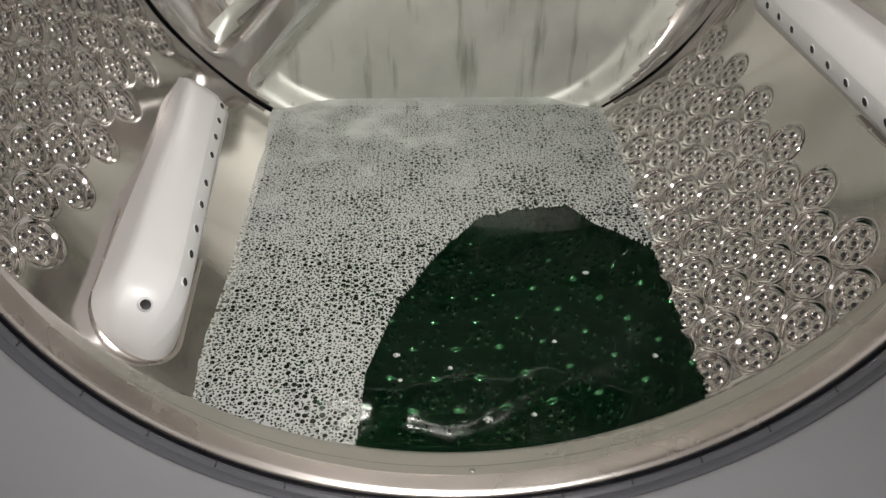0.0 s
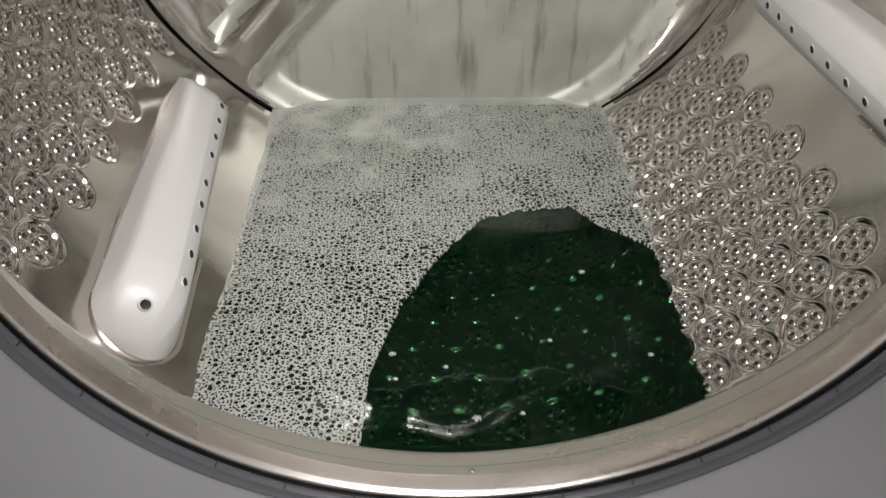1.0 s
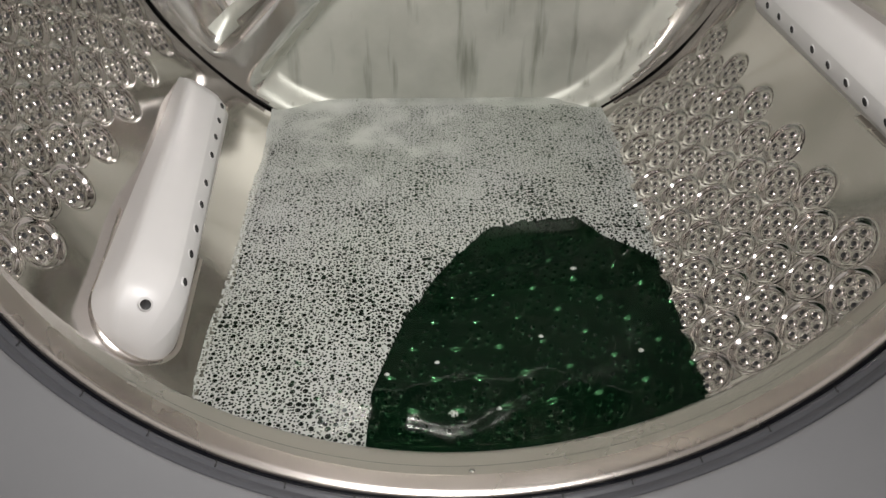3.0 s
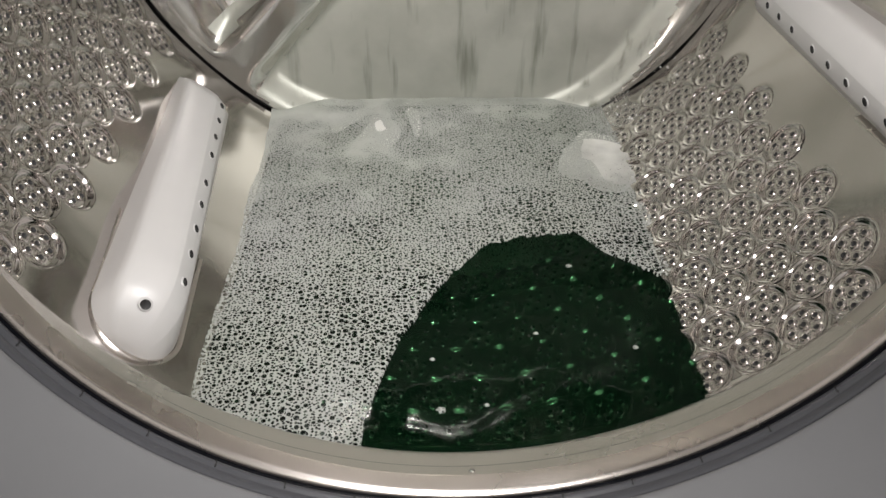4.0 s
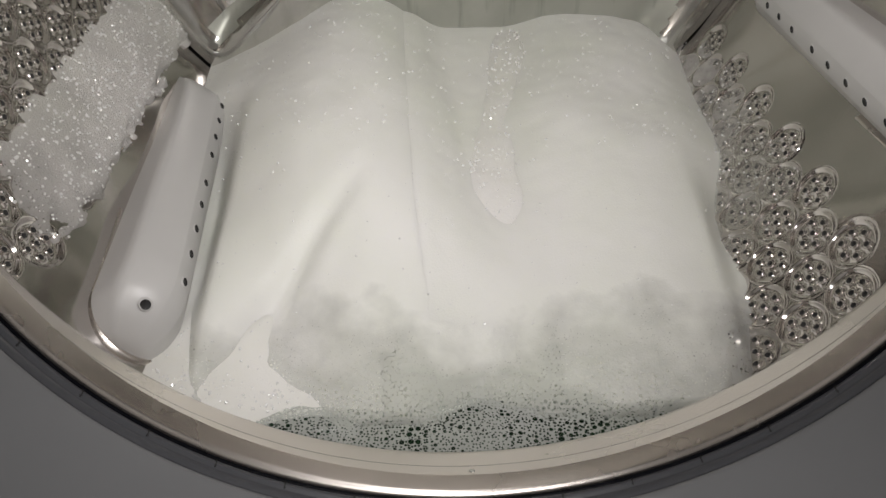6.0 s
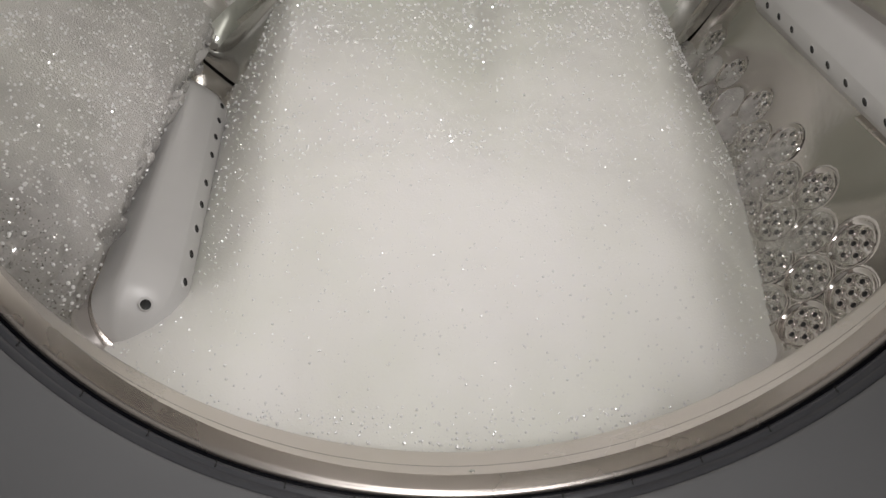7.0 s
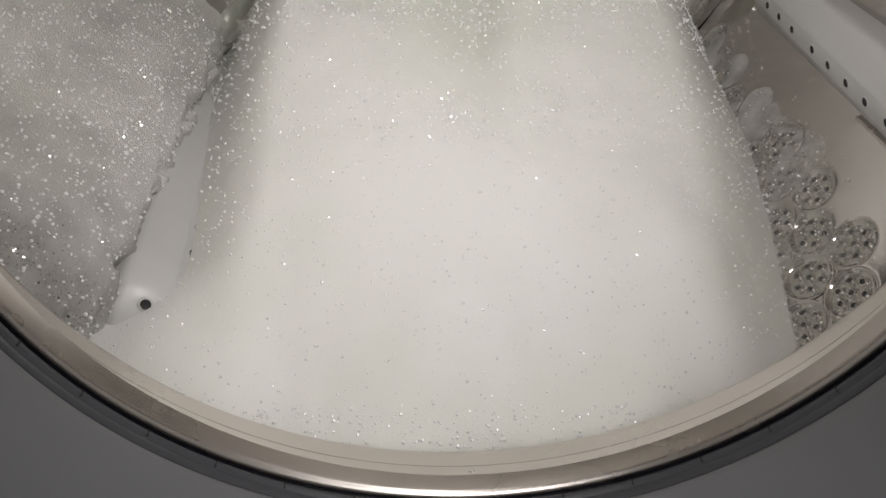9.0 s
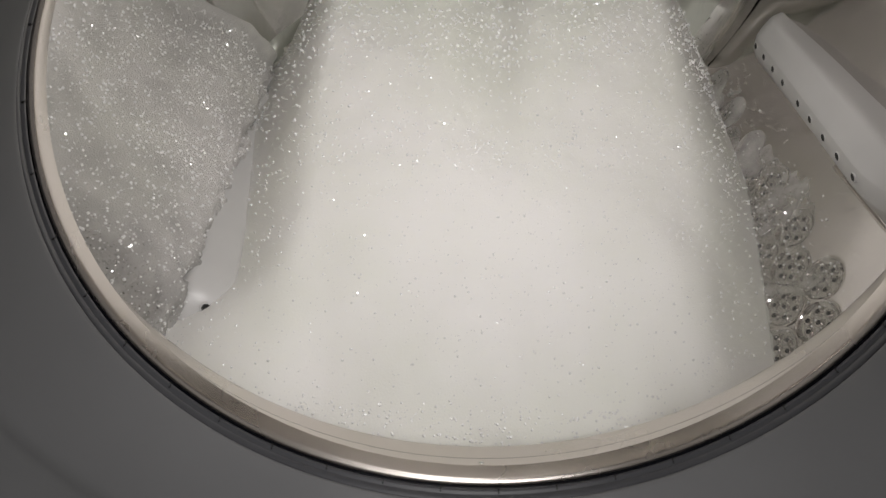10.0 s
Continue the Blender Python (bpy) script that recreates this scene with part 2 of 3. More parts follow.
def build_cabinet():
    body = new("washing_machine_cabinet")
    tagged(body, "white enamelled steel washing machine body round the drum", "washing machine")
    # front panel with a round mouth
    rings = []
    count = 128
    for i in range(count):
        a = radians(360 * i / count)
        c, s = math.cos(a), math.sin(a)
        k = 0.31 / max(abs(c), abs(s))
        rings.append([(0.235 * c, -0.052, 0.235 * s), (0.241 * c, -0.072, 0.241 * s), (0.252 * c, -0.080, 0.252 * s),
                      (k * c, -0.080, k * s), (k * c, -0.068, k * s), (0.247 * c, -0.060, 0.247 * s)])
    verts = [v for r in rings for v in r]
    faces = []
    for i in range(count):
        j = (i + 1) % count
        for k in range(6):
            faces.append((i * 6 + k, j * 6 + k, j * 6 + (k + 1) % 6, i * 6 + (k + 1) % 6))
    part("front_panel", mesh_of("front_panel", verts, faces, ENAMEL), ENAMEL, body)
    for name, size, at in (("side_panel", (0.012, 0.96, 0.81), (-0.304, 0.412, -0.095)), ("side_panel", (0.012, 0.96, 0.81), (0.304, 0.412, -0.095)),
                           ("top_panel", (0.62, 0.96, 0.02), (0, 0.412, 0.32)), ("back_panel", (0.62, 0.012, 0.82), (0, 0.898, -0.09)),
                           ("kick_panel", (0.596, 0.012, 0.189), (0, -0.074, -0.405))):
        bm = bmesh.new()
        bmesh.ops.create_cube(bm, size=1.0, matrix=Matrix.Translation(at) @ Matrix.Diagonal((*size, 1)))
        bmesh.ops.bevel(bm, geom=bm.edges[:], offset=0.004, segments=2, affect="EDGES")
        part(name, bm, ENAMEL, body)
    return body


build_cabinet()


def build_gasket():
    ring = new("door_gasket")
    tagged(ring, "grey rubber door gasket with an inner trough painted dark for shade", "gasket")
    v, f = revolve([(0.1662, -0.0090), (0.1612, -0.0098), (0.1602, -0.0106), (0.1599, -0.0116), (0.1603, -0.0128), (0.1620, -0.0158), (0.1670, -0.0240), (0.1760, -0.0370),
                    (0.1835, -0.0440), (0.1875, -0.0462), (0.1915, -0.0450), (0.197, -0.0455), (0.215, -0.0520), (0.240, -0.0560), (0.240, -0.0500), (0.19, -0.0380), (0.1720, -0.0150)])
    part("bellows", mesh_of("bellows", v, f, RUBBER_GREY), RUBBER_GREY, ring)
    # only a recessed gap: its near-black colour paints the shade in it
    v, f = revolve([(0.1612, 0.0100), (0.1622, 0.0030), (0.1640, 0.0022), (0.1660, 0.0010), (0.1662, -0.0050), (0.1690, -0.0060)])
    part("shaded_trough", mesh_of("shaded_trough", v, f, GAP_SHADE), GAP_SHADE, ring, "trough behind the steel rim, its shade painted near-black")
    v, f = revolve([(0.1660, 0.0004), (0.1622, -0.0014), (0.1609, -0.0022), (0.1603, -0.0032), (0.1604, -0.0044), (0.1612, -0.0050), (0.1614, -0.0056), (0.1606, -0.0066), (0.1606, -0.0086), (0.1614, -0.0100), (0.1660, -0.0100)])
    part("ridge", mesh_of("ridge", v, f, RUBBER_DARK), RUBBER_DARK, ring, "dark grey ridged rubber bead")
    for k in range(36):
        bm = bmesh.new()
        bmesh.ops.create_cube(bm, size=1.0, matrix=Matrix.Diagonal((0.0011, 0.0030, 0.0012, 1)))
        bmesh.ops.bevel(bm, geom=bm.edges[:], offset=0.0003, segments=2, affect="EDGES")
        ob = part("notch", bm, RECESS_SHADE, ring)
        ob.matrix_local = pose(0, 0, 0, 0, -(10.0 * k + 4), 0) @ pose(0, -0.0034, -0.1608, 0, 0, 0)
    return ring


build_gasket()


# ---- the drum ----
RIGHT0, PITCH, ROW0, ROW = -56.0, 6.53, 0.1079, 0.0251
LEFT0 = -147.8


def flower_spots():
    """(angle in degrees, y, panel) of every perforated dish."""
    spots = []
    for j in range(12):
        y = ROW0 + j * ROW
        top = -33.1 if j % 2 else -36.4
        for k in range(13):
            spots.append((top - k * PITCH, y, 0))
        first = LEFT0 if j % 2 else LEFT0 - PITCH / 2
        for k in range(13):
            spots.append((first - k * PITCH, y + 0.004, 1))
        first = 8.0 if j % 2 else 11.3
        for k in range(12):
            spots.append((first + k * PITCH, y, 2))
    return spots


SPOTS = flower_spots()


def wall_radius(deg, y):
    """The drum wall's relief: dishes pressed outwards, ridges between them, a swelling of the plain strips."""
    r = np.full(deg.shape, R)
    for a, sy, _ in SPOTS:
        if not (deg.min() - 8 < a < deg.max() + 8):
            continue
        du = np.radians(deg - a) * R
        sel = (np.abs(du) < 0.02) & (np.abs(y - sy) < 0.02)
        d = np.hypot(du[sel], y[sel] - sy) / 0.0139
        r[sel] = np.maximum(r[sel], R + 0.0034 * (1 - smoothstep(0.84, 1.05, d)))
    r += 0.0012 * np.sin(np.radians(deg) * 9 + 14 * y) * np.sin(y * 31 + np.radians(deg) * 4)
    r -= 0.0012 * np.exp(-((y - 0.0935) / 0.0016) ** 2) + 0.0016 * smoothstep(0.0935, 0.085, y)
    return r


def wall_patch(first, last, step, ystep):
    nd, ny = int((last - first) / step) + 1, int((DEPTH - 0.058) / ystep) + 1
    deg, y = np.meshgrid(np.linspace(first, last, nd), np.linspace(0.058, DEPTH + 0.002, ny), indexing="ij")
    r = wall_radius(deg, y)
    a = np.radians(deg)
    return np.stack([r * np.cos(a), y, r * np.sin(a)], -1).reshape(-1, 3).tolist(), grid_faces(nd, ny)


def boss_mesh():
    """One pressed dish with its seven pierced bosses, standing inwards along +z: one skin."""
    seg, rim = 10, 36
    flat, loops = [], []
    spots = [(0.0, 0.0)] + [(0.0077 * math.cos(radians(60 * n + 12)), 0.0077 * math.sin(radians(60 * n + 12))) for n in range(6)]
    for cx, cy in spots:
        loops.append(len(flat))
        flat += [(cx + 0.0030 * math.cos(2 * math.pi * q / seg), cy + 0.0030 * math.sin(2 * math.pi * q / seg)) for q in range(seg)]
    edge0 = len(flat)
    flat += [(0.0113 * math.cos(2 * math.pi * q / rim), 0.0113 * math.sin(2 * math.pi * q / rim)) for q in range(rim)]
    tris = geometry.delaunay_2d_cdt([Vector(p) for p in flat], [], [], 0, 1e-7)[2]
    verts = [(x, y, 0.0) for x, y in flat]
    faces, slots = [], []
    for tri in tris:
        owners = {v // seg if v < edge0 else -1 for v in tri}
        if len(owners) > 1 or -1 in owners:
            faces.append(tuple(tri))
            slots.append(0)
    for n, (cx, cy) in enumerate(spots):
        prev = list(range(loops[n], loops[n] + seg))
        for k, (rr, h) in enumerate(((0.0025, 0.0009), (0.0021, 0.0013), (0.0016, 0.0012), (0.0013, 0.0001))):
            ring = list(range(len(verts), len(verts) + seg))
            verts += [(cx + rr * math.cos(2 * math.pi * q / seg), cy + rr * math.sin(2 * math.pi * q / seg), h) for q in range(seg)]
            for q in range(seg):
                faces.append((prev[q], prev[(q + 1) % seg], ring[(q + 1) % seg], ring[q]))
                slots.append(1 if k == 3 else 0)
            prev = ring
        faces.append(tuple(prev))
        slots.append(1)
    prev = list(range(edge0, edge0 + rim))
    for rr, h in ((0.0122, 0.0003), (0.0132, 0.0012), (0.0139, 0.0018), (0.0146, 0.0020), (0.0150, 0.0015)):
        ring = list(range(len(verts), len(verts) + rim))
        verts += [(rr * math.cos(2 * math.pi * q / rim), rr * math.sin(2 * math.pi * q / rim), h) for q in range(rim)]
        for q in range(rim):
            faces.append((prev[q], ring[q], ring[(q + 1) % rim], prev[(q + 1) % rim]))
            slots.append(0)
        prev = ring
    return mesh_of("perforated_dish", verts, faces, [DRUM_STEEL, RECESS_SHADE], slots=slots)


def lifter_skew(y):
    """The lifters run slightly askew to the axis."""
    return -0.055 * (y - 0.2)


def lifter_fall(y):
    """Their height falls off towards the back."""
    return 1 - 0.48 * max(0.0, y - 0.15) / 0.22


LIFTER_SECTION = [(-0.0275, -0.004), (-0.0270, 0.002), (-0.0238, 0.0205), (-0.0226, 0.0252), (-0.0210, 0.0274), (-0.0185, 0.0288), (-0.010, 0.0312), (-0.002, 0.0326),
                  (0.0022, 0.0328), (0.0032, 0.0325), (0.0134, 0.0262), (0.0142, 0.0252), (0.0205, 0.0120), (0.0240, 0.003), (0.0243, -0.004)]


def paddle_mesh(flip, slim):
    """A lifter along y on the wall at -z: u across, w inwards; one flank carries the drain holes."""
    prof = LIFTER_SECTION
    ys = [0.107, 0.1075, 0.1085, 0.1105, 0.1135, 0.116, 0.122, 0.128, 0.135, 0.145, 0.16, 0.2, 0.25, 0.3, 0.325, 0.342, 0.355, 0.363, 0.368, 0.370]
    verts = []
    for y in ys:
        t = min(max((y - 0.107) / 0.037, 0), 1)
        k = math.sqrt(max(1 - (1 - t) ** 2, 0.0)) ** 1.2
        back = lifter_fall(y) * (1 - 0.9 * max(0, (y - 0.345) / 0.025) ** 2)
        wide = 0.30 + 0.70 * math.sqrt(max(1 - (1 - min(t * 1.5, 1)) ** 2, 0))
        taper = 1.04 - 0.16 * (y - 0.1) / 0.29
        for u, w in prof:
            ww = w * (0.10 + 0.90 * k) * back if w > 0 else w
            verts.append((u * (slim if u < 0 else 1) * wide * taper * flip + lifter_skew(y), y, ww))
    n = len(prof)
    faces = []
    for i in range(len(ys) - 1):
        for k in range(n - 1):
            q = (i * n + k, i * n + k + 1, (i + 1) * n + k + 1, (i + 1) * n + k)
            faces.append(q if flip < 0 else q[::-1])
    for i in (0, len(ys) - 1):
        faces.append(tuple(range(i * n, i * n + n)))
    me = mesh_of("lifter", verts, faces, PADDLE_GREY)
    return me


def collar_mesh(flip):
    """A thin pressed edge in the wall round a lifter's rounded front end."""
    line = []
    for k in range(33):
        a = math.pi * k / 32
        line.append((0.0262 * math.cos(a), 0.131 - 0.0262 * math.sin(a)))
    line = [(0.0262, 0.20)] + line + [(-0.0280, 0.20)]
    verts = []
    for u, y in line:
        out = Vector((u, (y - 0.131) if y < 0.131 else 0, 0)).normalized()
        for d, h in ((-0.0016, 0.0), (0.0002, 0.0024), (0.0016, 0.0026), (0.0032, -0.001)):
            verts.append((u * flip + out.x * d * flip + lifter_skew(y), y + out.y * d, h))
    return mesh_of("seat_rim", verts, grid_faces(len(line), 4), LIP_STEEL)


def hole_mesh():
    verts, faces, slots = [], [], []
    seg = 14
    for rr, h in ((0.0030, -0.0003), (0.0026, 0.0005), (0.0022, 0.0006), (0.0020, 0.0004)):
        verts += [(rr * math.cos(2 * math.pi * s / seg), 1.25 * rr * math.sin(2 * math.pi * s / seg), h) for s in range(seg)]
    for k in range(3):
        for s in range(seg):
            faces.append((k * seg + s, k * seg + (s + 1) % seg, (k + 1) * seg + (s + 1) % seg, (k + 1) * seg + s))
            slots.append(1 if k == 2 else 0)
    faces.append(tuple(3 * seg + s for s in range(seg)))
    slots.append(1)
    return mesh_of("drain_hole", verts, faces, [PADDLE_GREY, RECESS_SHADE], slots=slots)


def seat(deg, r=R):
    """Local frame on the wall: x along growing angle, y along the axis, z inwards."""
    a = radians(deg)
    m = Matrix(((-math.sin(a), 0, -math.cos(a), r * math.cos(a)), (0, 1, 0, 0), (math.cos(a), 0, -math.sin(a), r * math.sin(a)), (0, 0, 0, 1)))
    return m


def build_drum():
    drum = new("washing_drum")
    tagged(drum, "perforated stainless steel washing drum with pressed dishes", "drum")
    v, f = wall_patch(-184.0, 12.0, 0.27, 0.0012)
    part("wall", mesh_of("wall", v, f, DRUM_STEEL), DRUM_STEEL, drum)
    v, f = wall_patch(12.0, 176.0, 1.0, 0.004)
    part("wall", mesh_of("wall", v, f, DRUM_STEEL), DRUM_STEEL, drum)
    v, f = revolve([(0.1590, 0.010), (0.1588, 0.003), (0.1594, 0.0005), (0.1608, -0.0006), (0.1624, 0.0014), (0.1638, 0.0040), (0.1642, 0.0048), (0.1665, 0.0085), (0.1700, 0.0152),
                    (0.1748, 0.0238), (0.1790, 0.0316), (0.1822, 0.0375), (0.1836, 0.0400), (0.1850, 0.0412), (0.188, 0.0420),
                    (0.215, 0.0440), (0.238, 0.0480), (0.2475, 0.0530), (0.2500, 0.0585)], 256)
    part("lip", mesh_of("lip", v, f, LIP_STEEL), LIP_STEEL, drum, "brushed steel rim with a rolled bright edge")
    v, f = revolve([(0.17668, 0.02700), (0.17652, 0.02706), (0.17664, 0.02728), (0.1770, 0.0274)], 256)
    part("groove", mesh_of("groove", v, f, RECESS_SHADE), RECESS_SHADE, drum, "thin dark groove round the rim")
    # back plate: outer ring, dark gap, three pressed pockets
    nd, nr = 360, 90
    a, rr = np.meshgrid(np.radians(np.linspace(0, 360, nd + 1)), np.linspace(0.004, 0.2486, nr), indexing="ij")
    x, z = rr * np.cos(a), rr * np.sin(a)
    y = np.full(x.shape, DEPTH - 0.004)
    spoke = np.zeros(x.shape)
    for mid in (-134.0, -14.0, 106.0):
        off = np.abs((np.degrees(a) - mid + 180) % 360 - 180) * np.pi / 180 * np.maximum(rr, 0.02)
        spoke = np.maximum(spoke, smoothstep(0.028, 0.011, off))
    low = smoothstep(62, 30, np.abs(np.degrees(a) - 270))
    y += (0.017 * smoothstep(0.241 + 0.006 * low, 0.203 + 0.022 * low, rr) + 0.004 * smoothstep(0.21, 0.09, rr)) * (1 - spoke) + 0.004 * (1 - (rr / 0.2486) ** 2)
    y -= 0.030 * smoothstep(0.075, 0.02, rr)
    dull = ((spoke < 0.3) & (np.abs(np.degrees(a) - 284) < 68) & (rr > 0.06) & (rr < 0.222 + 0.026 * low))[:-1, :-1].ravel()
    plate = mesh_of("back_plate", np.stack([x, y, z], -1).reshape(-1, 3).tolist(), grid_faces(nd + 1, nr), [PLATE_STEEL, SOAPY_STEEL], True, dull.astype(int).tolist())
    part("back_plate", plate, None, drum, "polished steel back plate with soap-filmed pressed pockets")
    v, f = revolve([(0.2484, DEPTH - 0.004), (0.2487, DEPTH + 0.003), (0.2502, DEPTH + 0.003), (0.2508, DEPTH - 0.003)], 180)
    part("seam", mesh_of("seam", v, f, RECESS_SHADE), RECESS_SHADE, drum, "dark seam round the back plate")
    for deg, y, r, size in ((-87.68, 0.0125, 0.1683, 0.0028), (-88.58, 0.0210, 0.1729, 0.0014)):
        bm = bmesh.new()
        bmesh.ops.create_uvsphere(bm, u_segments=20, v_segments=10, radius=size, matrix=Matrix.Diagonal((1, 1, 0.35, 1)))
        rivet = part("rivet", bm, PLATE_STEEL, drum)
        rivet.matrix_local = seat(deg, r - 0.0012) @ pose(0, y, 0, -30, 0, 0)
    boss = boss_mesh()
    for deg, y, panel in SPOTS:
        if panel == 2 and deg > 40:
            continue
        ob = part("perforated_dish", boss, None, drum)
        ob.matrix_local = seat(deg, R + 0.0021) @ Matrix.Translation((0, y, 0))
    hole = hole_mesh()
    for deg, flip, slim in ((-134.2, 1, 1.0), (-17.3, -1, 0.72), (105.0, 1, 1.0)):
        pad = part("lifter", paddle_mesh(flip, slim), None, drum, "pale grey plastic lifter with drain holes")
        pad.matrix_local = seat(deg)
        collar = part("seat_rim", collar_mesh(flip), None, pad, "thin bright steel edge round the lifter's foot")
        collar.matrix_local = Matrix.Identity(4)
        for y in (0.143, 0.167, 0.191, 0.216, 0.240, 0.274, 0.298, 0.321, 0.343):
            h = part("drain_hole", hole, None, pad)
            h.matrix_local = pose(0.0084 * flip * (1.04 - 0.16 * (y - 0.1) / 0.29) + lifter_skew(y), y, 0.0293 * lifter_fall(y), 0, math.degrees(math.atan(0.618 * lifter_fall(y))) * flip, 0)
        h = part("drain_hole", hole, None, pad)
        h.matrix_local = pose(-0.0065 * flip + lifter_skew(0.119), 0.1190, 0.0240, 42, 0, 0) @ Matrix.Diagonal((1.3, 1.0, 1, 1))
    return drum


build_drum()


# ---- water ----
xs, ys = np.arange(-0.138, 0.1381, 0.004), np.arange(0.050, 0.4241, 0.004)
water = new("water", mesh_of("water", [(x, y, WATER_Z + 0.0006 * noise.noise((x * 25, y * 25, 3))) for x in xs for y in ys], [f[::-1] for f in grid_faces(len(xs), len(ys))], WATER))
tagged(water, "dark green tinted wash water lying in the drum", "water", kind="structure")


# ---- foam ----
def sheet_front(x):
    """y of the lacy sheet's front edge where it starts out; along the left wall it reaches under the rim."""
    pts = ((-0.30, 0.030), (-0.0555, 0.030), (-0.0500, 0.070), (-0.0480, 0.115), (-0.030, 0.172), (-0.013, 0.205), (0.005, 0.234), (0.029, 0.262), (0.087, 0.273), (0.10, 0.254), (0.133, 0.226), (0.30, 0.20))
    return float(np.interp(x, [p[0] for p in pts], [p[1] for p in pts]))


def foam_height(x, y, base, amp, seed):
    return base + amp * noise.noise((x * 40, y * 40, seed)) + 0.5 * amp * noise.noise((x * 110, y * 110, seed + 5))


def ruled_sheet(name, mat, edge, far, u0, u1, nu, nv, height, seed):
    """A sheet ruled between a ragged edge and a straight far side."""
    verts = []
    for i in range(nu):
        u = u0 + (u1 - u0) * i / (nu - 1)
        a = edge(u) + 0.0045 * noise.noise((u * 70, seed, 1)) + 0.0022 * noise.noise((u * 210, seed, 4)) + 0.0010 * noise.noise((u * 600, seed, 6))
        for j in range(nv):
            v = a + (far - a) * (j / (nv - 1)) ** 1.5
            verts.append((u, v, 0.0005 + (height(u, v) - 0.0005) * min(1.0, j / 3.0)))
    return new(name, mesh_of(name, verts, grid_faces(nu, nv), mat))


lace = ruled_sheet("foam_sheet", LACE, sheet_front, 0.66, -0.25, 0.19, 620, 170, lambda x, y: foam_height(x, y, 0.0022, 0.001, 1), 1)
tagged(lace, "lacy white foam of small bubbles floating on the water", "foam", "foam sheets")


def raft_front(x):
    """y of the thicker raft's front edge where it starts out."""
    pts = ((-0.30, 0.270), (-0.135, 0.285), (-0.100, 0.300), (-0.070, 0.292), (-0.020, 0.296), (0.030, 0.318), (0.090, 0.318), (0.130, 0.290), (0.30, 0.28))
    return float(np.interp(x, [p[0] for p in pts], [p[1] for p in pts]))


raft = ruled_sheet("foam_sheet", RAFT, raft_front, 0.62, -0.25, 0.25, 420, 110, lambda x, y: foam_height(x, y, 0.0056 - 0.006 * x, 0.0024, 7), 3)
tagged(raft, "fine dense white foam raft floating against the back plate", "foam", "foam sheets")


def float_bubble(r):
    """A flat raft of tiny bubbles."""
    bm = bmesh.new()
    bmesh.ops.create_uvsphere(bm, u_segments=14, v_segments=8, radius=r, matrix=Matrix.Diagonal((1, 0.8, 0.30, 1)))
    for v in bm.verts:
        v.co += Vector((1, 1, 0.2)) * 0.25 * r * noise.noise(v.co * 900 + Vector((r * 9000, 0, 0)))
    for f in bm.faces:
        f.smooth = True
    ob = part("floating_bubble", bm, LACE, None, "small pale bubble raft floating on the dark water")
    return tagged(ob, category="bubble", group="floating bubbles")


RAFTS = [(float_bubble(r), x, y) for x, y, r in ((0.0887, 0.1975, 0.0021), (-0.0310, 0.1275, 0.0021), (0.0176, 0.0800, 0.0028), (-0.0010, 0.1170, 0.0016), (0.0600, 0.1365, 0.0016),
                                                  (-0.0290, 0.1085, 0.0015), (0.1160, 0.1240, 0.0018), (0.0420, 0.0830, 0.0016), (0.0020, 0.0750, 0.0010))]


def foam_mound(name, label, x0, x1, length, profile, mat, seed=1, step=0.003):
    """A closed body of foam: a top skin profile(x, s) over x and the way s back from its front edge, and a skirt under it."""
    nx, ns = int((x1 - x0) / step) + 1, int(length / step) + 1
    x, s = np.meshgrid(np.linspace(x0, x1, nx), np.linspace(0, length, ns), indexing="ij")
    z = profile(x, s)
    lump = np.array([0.6 * noise.noise((a * 15, b * 11, seed)) + 0.20 * noise.noise((a * 34, b * 30, seed + 3)) + 0.05 * noise.noise((a * 90, b * 90, seed + 6))
                     for a, b in zip(x.ravel(), s.ravel())]).reshape(x.shape)
    z = z + 0.007 * lump
    verts = np.stack([x, s, z], -1).reshape(-1, 3).tolist()
    faces = grid_faces(nx, ns)
    edge = [(i, 0) for i in range(nx)] + [(nx - 1, j) for j in range(1, ns)] + [(i, ns - 1) for i in range(nx - 2, -1, -1)] + [(0, j) for j in range(ns - 2, 0, -1)]
    low = len(verts)
    for i, j in edge:
        vx = verts[i * ns + j]
        verts.append((vx[0], vx[1], -0.05))
    for k, (i, j) in enumerate(edge):
        k2 = (k + 1) % len(edge)
        i2, j2 = edge[k2]
        faces.append((i * ns + j, i2 * ns + j2, low + k2, low + k))
    faces.append(tuple(range(low, low + len(edge))))
    ob = new(name, mesh_of(name, verts, faces, mat))
    return tagged(ob, label, "foam", "foam mounds")


def wobble(x, s, fx, fs, seed):
    return np.array([noise.noise((a * fx, b * fs, seed)) + 0.5 * noise.noise((a * 2.6 * fx, b * 2.2 * fs, seed + 1)) for a, b in zip(x.ravel(), s.ravel())]).reshape(x.shape)


def dome(s, reach, lift):
    """Height of a foam body, s behind its front: steep at the front, level at the back."""
    front = 0.012 * smoothstep(-0.012, 0.02, s) - 0.006
    return front + lift * (1 - (1 - np.clip(s / reach, 0, 1)) ** 1.9)


